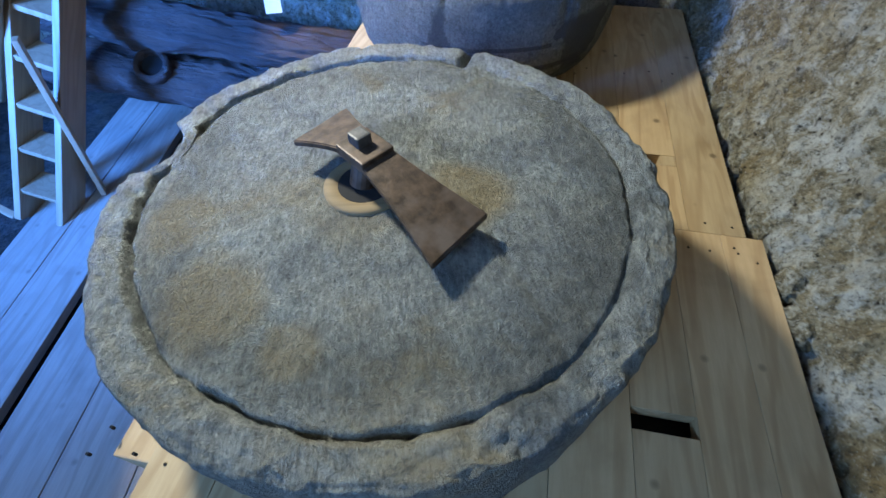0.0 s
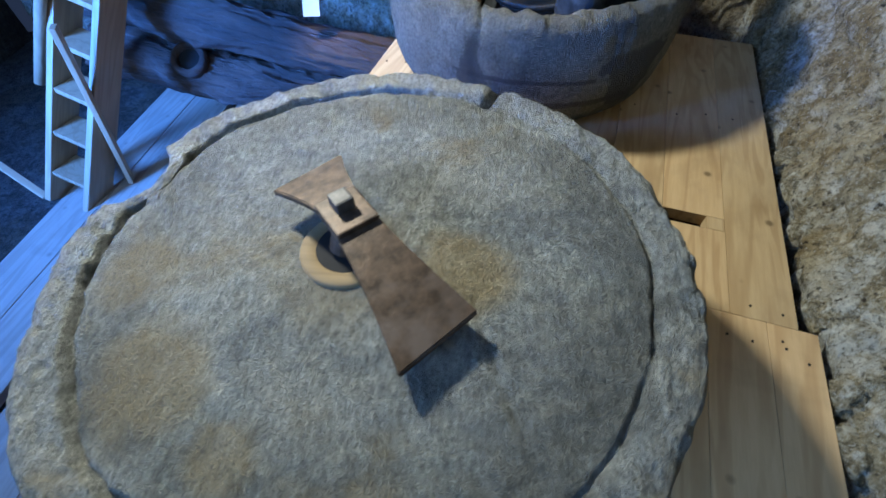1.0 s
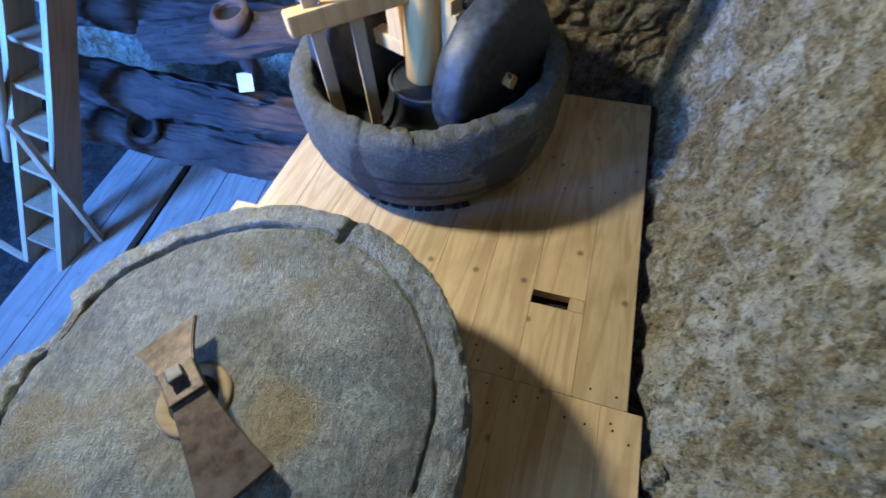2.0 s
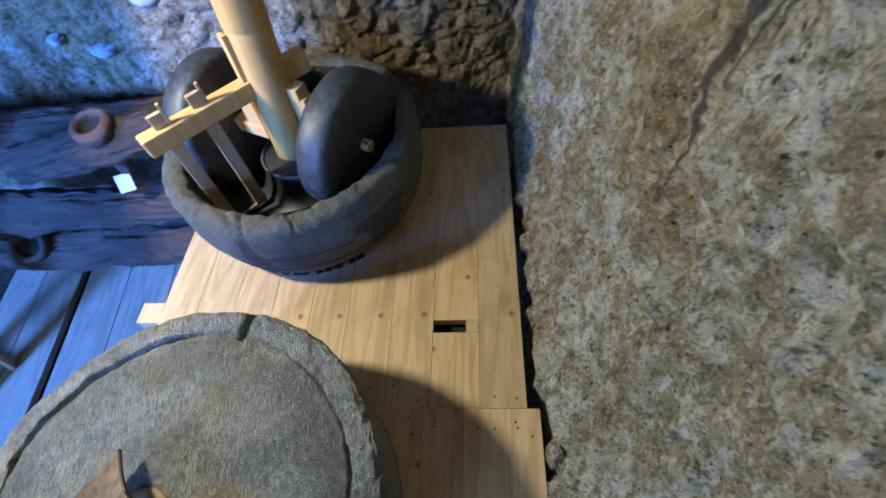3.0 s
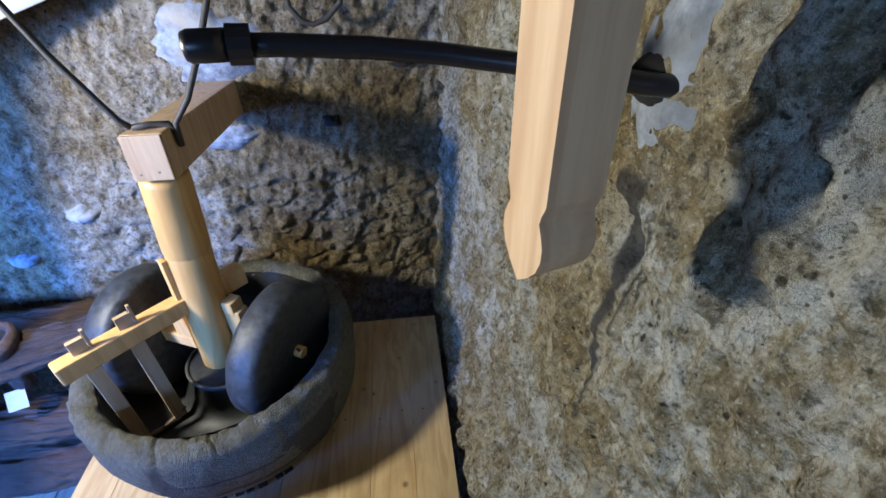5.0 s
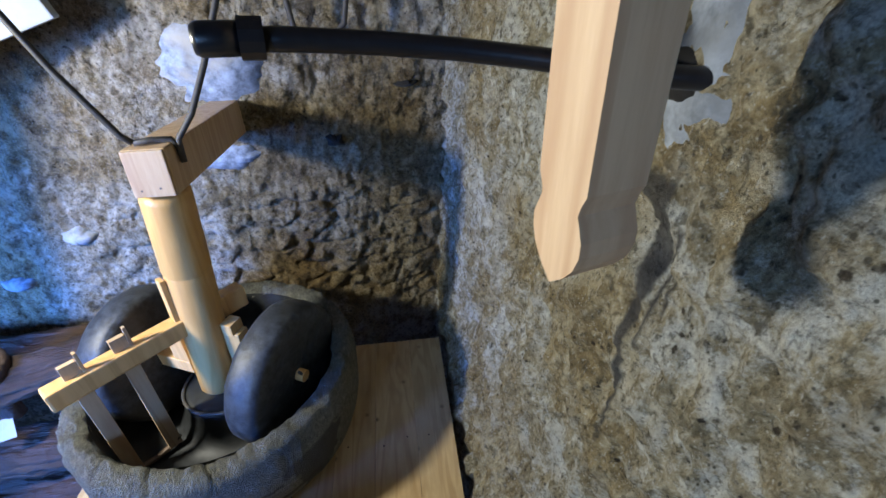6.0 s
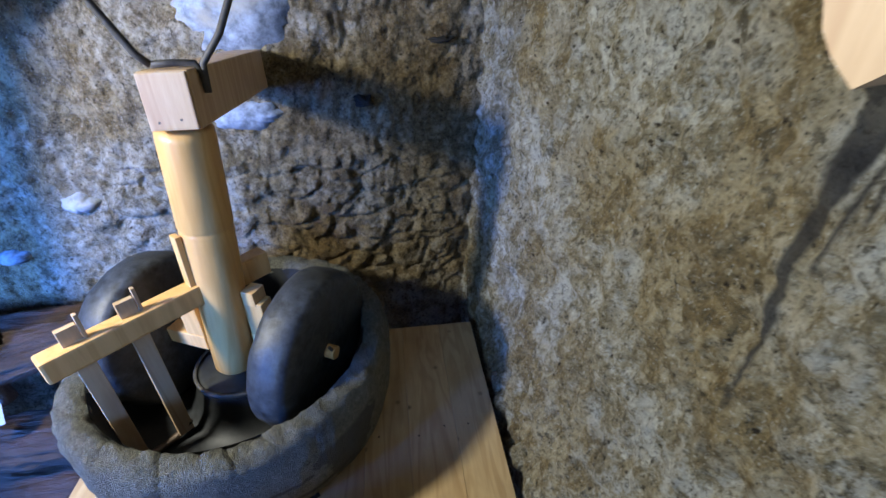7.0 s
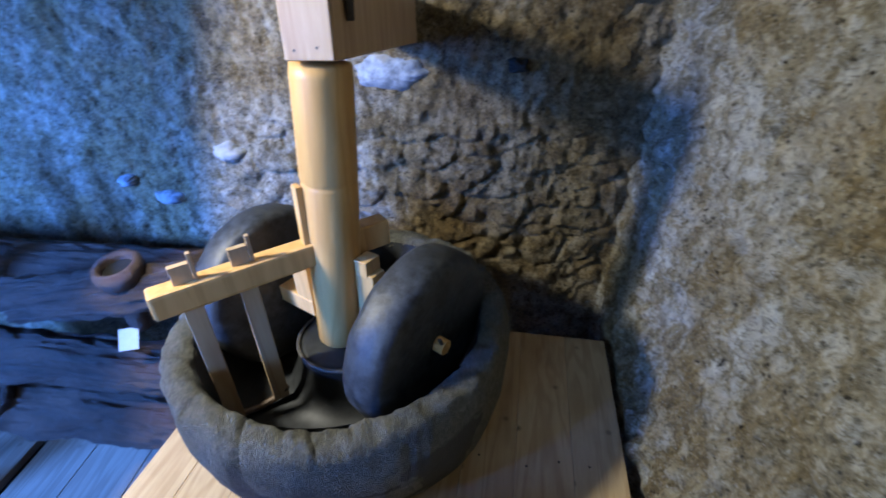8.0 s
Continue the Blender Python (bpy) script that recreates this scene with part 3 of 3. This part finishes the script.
def build_mill():
    ob = tagged(new("mill_post"), "turned wooden mill post with arms, rake and two dark runner stones", "edge mill")
    ob.matrix_world = Matrix.Translation((BX, BY, 0)) @ Matrix.Rotation(PHASE, 4, "Z")
    trunk = lathe([(0.0, 0.276), (0.060, 0.276), (0.066, 0.285), (0.070, 0.5), (0.072, 0.79), (0.071, 0.795), (0.069, 0.800), (0.071, 0.806), (0.073, 0.812), (0.071, 1.05), (0.069, 1.075), (0.05, 1.08), (0.0, 1.08)], 48)
    shaft = part("post", trunk, POST, ob, smooth=True)
    shaft.matrix_local = Matrix.Rotation(-PHASE, 4, "Z") @ Matrix.Translation((-0.045, 0, 0)) @ Matrix.Rotation(radians(4.8), 4, "Y")
    for side in (1, -1):
        w = part("runner_stone", runner(), WHEEL, ob, "dark smooth stone wheel", True)
        w.matrix_local = Matrix.Translation((side * 0.270, side * 0.03, 0.388)) @ Matrix.Rotation(radians(90 + 4 * side), 4, "Y") @ Matrix.Rotation(radians(20), 4, "Z")
        hub = part("axle_end", tube([(0, 0, 0.05 * side), (0, 0, 0.085 * side)], 0.022, 14), PINE, w, "wooden axle end")
        pin = part("cotter_pin", tube([(0.045, 0.006, 0.076 * side), (-0.045, -0.006, 0.076 * side)], 0.0055, 8), STEEL, w, "bent steel pin")
        a = part("axle_arm", box(0.16, 0.055, 0.055, 0.004, (side * 0.145, side * 0.03, 0.385)), PINE, ob)
        c = part("axle_cheek", box(0.07, 0.05, 0.14, 0.004, (side * 0.10, side * 0.03, 0.47)), PINE, ob)
        d = part("wedge", box(0.045, 0.055, 0.05, 0.003, (side * 0.095, side * 0.03, 0.555)), PINE, ob)
    # the rake arm, through the post
    turn = Matrix.Rotation(radians(-20), 4, "Z")

    def arm_part(name, bm, material, parent, label=""):
        p = part(name, bm, material, parent, label)
        if parent is ob:
            p.matrix_local = turn
        return p

    arm_part("rake_arm", box(0.058, 0.46, 0.066, 0.008, (0, -0.215, 0.605)), PINE, ob, "squared rake arm")
    arm_part("arm_tail", box(0.055, 0.11, 0.08, 0.006, (0, 0.11, 0.60)), PINE, ob)
    arm_part("key", box(0.034, 0.016, 0.18, 0.002, (0, 0.086, 0.71), Matrix.Rotation(radians(2), 4, "X")), PINE, ob)
    arm_part("key", box(0.034, 0.016, 0.17, 0.002, (0, -0.092, 0.71), Matrix.Rotation(radians(-2), 4, "X")), PINE, ob)
    for y in (-0.235, -0.365):
        t = arm_part("tine", box(0.017, 0.044, 0.53, 0.002, (0.0, y, 0.42)), PINE_PALE, ob)
        part("tine_wedge", box(0.014, 0.009, 0.075, 0.001, (0.004, y + 0.028, 0.672)), PINE_PALE, t)
    arm_part("scraper", tube([(0.0, -0.385, 0.18), (-0.006, -0.36, 0.158), (-0.006, -0.30, 0.148), (-0.006, -0.24, 0.158), (0.0, -0.215, 0.185)], 0.011, 8), IRON, ob, "curved iron scraper")
    # black stub that paints the peg hole's shade on the post
    part("peg_hole", tube([(0.0, -0.0715, 0.335), (0.0, -0.064, 0.335)], 0.008, 10), SHADE_NAIL_BLACK, ob)
    part("iron_collar", lathe([(0.150, 0.262), (0.156, 0.262), (0.157, 0.276), (0.150, 0.279), (0.146, 0.276)], 64), STEEL, ob, "worn iron ring round the step", True)
    return ob


build_mill()

# ---- the head beam that holds the post ----
beam = tagged(new("head_beam"), "squared pale beam from the wall that holds the post's top", "beam")
beam.matrix_world = Matrix.Translation((0.10, 2.03, 1.152)) @ Matrix.Rotation(TURN, 4, "Z") @ Matrix.Rotation(radians(-4.5), 4, "X")
part("timber", box(0.112, 0.80, 0.132, 0.005, (0, 0.40, 0)), PINE_PALE, beam)
part("end_grain", box(0.108, 0.012, 0.128, 0.003, (0, -0.005, 0)), PINE_PALE, beam)
for u, z in ((-0.03, -0.045), (0.02, -0.04)):
    part("nail", tube([(u, -0.012, z), (u, -0.008, z)], 0.003, 8), STEEL, beam)
part("bushing", tube([(-0.05, 0.075, -0.1), (-0.05, 0.075, -0.06)], 0.012, 10), BLACK, beam)

sling = tagged(new("rope_sling"), "dark rope slung round the head beam and hung from above", "rope")
part("rope", tube([(-0.36, 2.2, 2.4), (-0.2, 2.13, 1.80), (-0.135, 2.10, 1.68), (-0.03, 2.08, 1.42), (0.055, 2.07, 1.25), (0.078, 2.07, 1.226)], 0.0085, 10), CABLE, sling, smooth=True)
part("rope", tube([(0.078, 2.07, 1.226), (0.12, 2.08, 1.226), (0.168, 2.08, 1.222), (0.178, 2.08, 1.20), (0.18, 2.08, 1.155)], 0.0085, 10), CABLE, sling, smooth=True)
part("rope", tube([(0.18, 2.08, 1.155), (0.185, 2.08, 1.22), (0.235, 2.09, 1.28), (0.30, 2.10, 1.40), (0.37, 2.12, 1.55), (0.62, 2.2, 2.4)], 0.0085, 10), CABLE, sling, smooth=True)

# ---- hanging carved timber near the east wall ----
hung = tagged(new("hanging_post"), "planed pine post end with carved ogee foot, hanging from above", "timber")
hung.matrix_world = Matrix.Translation((0.738, 1.032, 1.330)) @ Matrix.Rotation(radians(3), 4, "Z") @ Matrix.Rotation(radians(90), 4, "Z")
half = [(0.046, 1.06), (0.046, 0.115), (0.039, 0.103), (0.036, 0.093), (0.042, 0.082), (0.049, 0.068), (0.049, 0.052), (0.041, 0.034), (0.026, 0.018), (0.012, 0.008)]
side_profile = [(-0.8 * x, z) for x, z in half] + [(0.0, 0.0)] + [(0.8 * x, z) for x, z in half[::-1]]
bm = bmesh.new()
fr = [bm.verts.new((x, -0.033, z)) for x, z in side_profile]
bk = [bm.verts.new((x, 0.033, z)) for x, z in side_profile]
bm.faces.new(fr)
bm.faces.new(bk[::-1])
for i in range(len(fr)):
    j = (i + 1) % len(fr)
    bm.faces.new((fr[i], bk[i], bk[j], fr[j]))
bmesh.ops.recalc_face_normals(bm, faces=bm.faces)
part("carved_foot", bm, PINE_PALE, hung)

# ---- black pipe ----
pipe = tagged(new("water_pipe"), "black plastic pipe with a clamp fitting, let into the rock wall", "pipe")
part("pipe_run", tube([(0.42, 1.313, 1.551), (0.50, 1.314, 1.545), (0.609, 1.306, 1.534), (0.70, 1.28, 1.524), (0.79, 1.24, 1.512), (0.922, 1.142, 1.497), (1.06, 1.05, 1.49)], 0.0145, 16), BLACK, pipe, smooth=True)
part("fitting", tube([(0.395, 1.312, 1.552), (0.402, 1.312, 1.552), (0.425, 1.312, 1.551), (0.445, 1.313, 1.550)], 0.02, 16, [0.016, 0.0195, 0.0195, 0.0195]), BLACK, pipe, smooth=True)
part("collar", tube([(0.443, 1.313, 1.550), (0.470, 1.313, 1.548)], 0.024, 12), BLACK, pipe)

# ---- old hollowed logs ----
def build_log(a, b, r, sockets, label):
    a, b = Vector(a), Vector(b)
    way = (b - a).normalized()
    q = way.to_track_quat("X", "Z")
    length = (b - a).length
    ob = tagged(new("old_log"), label, "log", "stacked old logs")
    ob.matrix_world = Matrix.Translation(a) @ q.to_matrix().to_4x4()
    bm = bmesh.new()
    seg, n = 64, 110
    rings = []
    for i in range(n + 1):
        x = length * i / n
        ring = []
        for k in range(seg):
            t = 2 * math.pi * k / seg
            p = Vector((x, math.cos(t), math.sin(t)))
            rr = r * (1 + 0.24 * fbm(Vector((x * 3.0, math.cos(t), math.sin(t))) + a, 4) + 0.15 * fbm(Vector((x * 3, 6 * math.cos(t), 6 * math.sin(t))) + a, 4) + 0.10 * fbm(Vector((x * 14, 3 * math.cos(t), 3 * math.sin(t))) + a, 3))
            ring.append(bm.verts.new((x, rr * math.cos(t), rr * math.sin(t))))
        rings.append(ring)
    for p, s in zip(rings, rings[1:]):
        for k in range(seg):
            j = (k + 1) % seg
            bm.faces.new((p[k], p[j], s[j], s[k]))
    bm.faces.new(rings[0][::-1])
    bm.faces.new(rings[-1])
    bmesh.ops.recalc_face_normals(bm, faces=bm.faces)
    part("trunk", bm, BARK, ob, smooth=True)
    for x, t in sockets:
        s = part("socket", lathe([(0.040, -0.02), (0.064, -0.02), (0.068, 0.02), (0.060, 0.034), (0.048, 0.034), (0.042, 0.02), (0.040, -0.02)], 24), BARK, ob, "round bored socket", True)
        s.matrix_local = Matrix.Rotation(radians(t), 4, "X") @ Matrix.Translation((x, 0, r * 1.05)) @ Matrix.Scale(1.3, 4)
        # black disc painted as the shade inside the socket
        h = part("bore", lathe([(0.0, -0.01), (0.041, -0.01), (0.041, 0.012), (0.0, 0.012)], 20), SHADE_NAIL_BLACK, s)
    return ob


build_log((-1.27, 2.46, 0.20), (-0.30, 2.50, 0.25), 0.085, [(0.44, 12)], "blackened upper log with a bored hole, bluish in daylight")
build_log((-2.15, 2.50, 0.06), (-0.35, 2.44, -0.30), 0.105, [], "thick dark log with split bark")
build_log((-2.10, 2.50, -0.26), (-0.45, 2.38, -0.53), 0.12, [(0.55, 34)], "lower dark log with a round socket")
build_log((-2.9, 2.75, 0.38), (-0.6, 2.72, 0.10), 0.10, [], "dark log lying behind the others")
brace = tagged(new("support_peg"), "stout dark peg between the logs", "peg")
part("peg", tube([(-0.86, 2.46, 0.20), (-0.84, 2.45, 0.05)], 0.04, 14), BARK, brace, smooth=True)

sheet = tagged(new("paper_label"), "small white paper label lying on a dark log", "label")
sheet.matrix_world = look((-0.865, 2.385, 0.045), (-0.75, 1.6, 0.75)) 
part("sheet", box(0.072, 0.085, 0.002, 0), PAPER, sheet)

# ---- ladder ----
def build_ladder():
    ob = tagged(new("ladder"), "narrow wooden ladder stair leaning against the rock", "ladder")
    up = Vector((0.33, 0.52, 0.92)).normalized()
    side = (Vector((1, -0.10, 0)) - up * up.x).normalized()
    back = up.cross(side)
    m = Matrix((side, back, up)).transposed().to_4x4()
    ob.matrix_world = Matrix.Translation((-2.13, 1.83, FLOOR_Z)) @ m
    for x in (-0.062, 0.145):
        part("stringer", box(0.032, 0.14, 1.7, 0.004, (x, 0.0, 0.815)), LADDER, ob)
    for k in range(7):
        t = part("tread", box(0.172, 0.14, 0.026, 0.003), LADDER, ob)
        t.matrix_local = Matrix.Translation((0.0415, 0, 0.15 + 0.205 * k)) @ Matrix.Rotation(radians(29), 4, "X")
    return ob


build_ladder()


def bar(name, a, b, wide, thick, material, label, category):
    """A squared stick from a to b."""
    a, b = Vector(a), Vector(b)
    ob = tagged(new(name), label, category)
    ob.matrix_world = Matrix.Translation(a) @ (b - a).to_track_quat("Z", "Y").to_matrix().to_4x4()
    part("stick", box(wide, thick, (b - a).length, 0.003, (0, 0, (b - a).length / 2)), material, ob)
    return ob


bar("diagonal_strut", (-1.87, 1.95, FLOOR_Z + 0.01), (-1.76, 2.0, 0.11), 0.05, 0.022, LADDER, "loose wooden strut leaning across the ladder", "board")
bar("iron_bracket", (-2.24, 1.80, FLOOR_Z + 0.012), (-2.50, 1.90, FLOOR_Z + 0.16), 0.035, 0.012, PINE_PALE, "pale flat strap with two bolt holes on the floor", "bracket")
rail = tagged(new("handrail"), "pale round wooden handrail beside the ladder", "handrail")
part("rail", tube([(-2.13, 2.10, -0.215), (-1.62, 2.30, 0.62)], 0.022, 12), LADDER, rail, smooth=True)

# ---- mortar patches, stains and holes in the rock ----
def patch(name, place, centre, outline, thick, material, label, category, seed):
    """A thin uneven lump on a wall: place(a, b) gives the wall's point and normal; the outline is (angle, radius) by noise."""
    ob = tagged(new(name), label, category)
    bm = bmesh.new()
    rings = []
    ca, cb, ra, rb = centre
    n, seg = 9, 48
    for i in range(n + 1):
        t = i / n
        ring = []
        for k in range(seg):
            a = 2 * math.pi * k / seg
            w = 1 + outline * fbm(Vector((math.cos(a) * 1.6, math.sin(a) * 1.6, seed)), 4)
            p, nrm = place(ca + ra * t * w * math.cos(a), cb + rb * t * w * math.sin(a))
            h = thick * (1 - t ** 3) + 0.35 * thick * fbm(p * 9.0, 5) - 0.02 * t ** 3
            ring.append(bm.verts.new(p + nrm * h))
        rings.append(ring)
    for p, q in zip(rings, rings[1:]):
        for k in range(seg):
            j = (k + 1) % seg
            bm.faces.new((p[k], p[j], q[j], q[k]))
    bmesh.ops.remove_doubles(bm, verts=bm.verts, dist=0.0004)
    bmesh.ops.recalc_face_normals(bm, faces=bm.faces)
    part("crust", bm, material, ob, smooth=True)
    return ob


def on_back(x, z):
    p, n = back_place((x + 3.4) / 4.9, (z + 0.9) / 3.3)
    return p + n * 0.012, n


def on_right(y, z):
    p, n = right_place((y + 1.9) / 5.0, (z + 0.9) / 3.3)
    return p + n * 0.008, n


for c, seed in (((0.25, 1.29, 0.20, 0.14), 2.0), ((0.20, 0.93, 0.14, 0.06), 5.0)):
    patch("mortar_patch", on_back, c, 0.3, 0.020, MORTAR, "blue-grey mortar patch smeared on the rock wall", "mortar", seed)
patch("mortar_patch", on_right, (1.15, 1.49, 0.085, 0.13), 0.15, 0.010, DARK_MORTAR, "grey mortar patch round the pipe hole", "mortar", 8.0)
for c, seed in (((-0.84, 0.40, 0.08, 0.03), 3.0), ((-0.50, 0.62, 0.07, 0.05), 4.0), ((-1.02, 0.47, 0.05, 0.03), 6.0)):
    patch("pale_stone", on_back, c, 0.25, 0.030, MORTAR, "pale stone showing in the rock wall", "stone", seed)
# holes are not cut: raised black crusts stand in for the shade inside
patch("pipe_hole_shade", on_right, (1.16, 1.492, 0.05, 0.045), 0.15, 0.034, SHADE_NAIL_BLACK, "black crust painted as the shade of the hole round the pipe", "hole", 1.0)
patch("wall_hole_shade", on_back, (1.00, 1.16, 0.05, 0.012), 0.5, 0.030, SHADE_NAIL_BLACK, "black crust painted as the shade of a narrow putlog hole", "hole", 2.5)
patch("wall_hole_shade", on_back, (0.66, 0.95, 0.04, 0.030), 0.5, 0.030, SHADE_NAIL_BLACK, "black crust painted as the shade of a square hole", "hole", 7.5)

white = tagged(new("white_slab"), "tilted white slab high on the rock wall", "board")
white.matrix_world = Matrix.Translation((-0.60, 2.60, 1.455)) @ Matrix.Rotation(radians(-18), 4, "Y")
part("board", box(0.9, 0.06, 0.22, 0.006), PAPER, white)
hose = tagged(new("hose_loop"), "thin dark hose hanging in a loop on the wall", "hose")
part("hose", tube([(0.52, 2.6, 2.39), (0.545, 2.6, 1.60), (0.565, 2.6, 1.42), (0.60, 2.6, 1.37), (0.64, 2.6, 1.355), (0.69, 2.6, 1.37), (0.75, 2.6, 1.42), (0.79, 2.6, 1.60), (0.8, 2.6, 2.39)], 0.011, 10), CABLE, hose, smooth=True)

# ---- loose stones wedged between the platform and the east wall ----
def build_stone(x, y, z, sx, sy, sz, seed):
    ob = tagged(new("wedged_stone"), "rough grey stone wedged between platform edge and rock wall", "stone", "stones along the platform edge")
    ob.location = (x, y, z)
    bm = bmesh.new()
    bmesh.ops.create_icosphere(bm, subdivisions=4, radius=1.0)
    for vert in bm.verts:
        p = vert.co.copy()
        k = 1 + 0.28 * fbm(p * 1.3 + Vector((seed, 0, 0)), 4) + 0.10 * fbm(p * 5.0 + Vector((0, seed, 0)), 3)
        vert.co = Vector((p.x * sx, p.y * sy, p.z * sz)) * k
    part("stone", bm, ROCK_RIGHT, ob, smooth=True)
    return ob


stone_rng = random.Random(12)
for k in range(10):
    y = 0.72 + 0.155 * k + stone_rng.uniform(-0.04, 0.04)
    build_stone(0.560 + 0.205 * y, y, -0.02, stone_rng.uniform(0.025, 0.045), stone_rng.uniform(0.035, 0.065), stone_rng.uniform(0.035, 0.055), 3.7 * k)

# ---- cracks, cement seams and shims at the basin ----
for k in range(9):
    a = radians(-118 + 6.2 * k + rng.uniform(-1.2, 1.2))
    sh = tagged(new("shim"), "small dark wedge under the stone basin", "shim", "shims under the basin")
    sh.matrix_world = Matrix.Translation((BX + 0.415 * math.cos(a), BY + 0.415 * math.sin(a), 0.005)) @ Matrix.Rotation(a, 4, "Z")
    part("wedge", box(0.03, rng.uniform(0.02, 0.034), 0.009, 0.001), SHADE_NAIL_BLACK, sh)

# ---- nails in the platform ----
for u0, u1 in zip(FAR, FAR[1:]):
    for v in (1.145, 1.19, 1.9):
        for f in (0.25, 0.75):
            if rng.random() < 0.4:
                continue
            nail = part("nail", tube([(0, 0, -0.01), (0, 0, 0.0022)], 0.0034, 8), SHADE_NAIL_BLACK, deck)
            nail.matrix_local = local(u0 + (u1 - u0) * (f + rng.uniform(-0.08, 0.08)), v + rng.uniform(-0.015, 0.015))
for u0, u1 in zip(NEAR, NEAR[1:]):
    for v in (1.08, 1.04, 0.36, 0.30):
        for f in (0.25, 0.75):
            if rng.random() < 0.4:
                continue
            nail = part("nail", tube([(0, 0, -0.01), (0, 0, 0.0022)], 0.0034, 8), SHADE_NAIL_BLACK, deck)
            nail.matrix_local = local(u0 + (u1 - u0) * (f + rng.uniform(-0.08, 0.08)), v + rng.uniform(-0.015, 0.015))
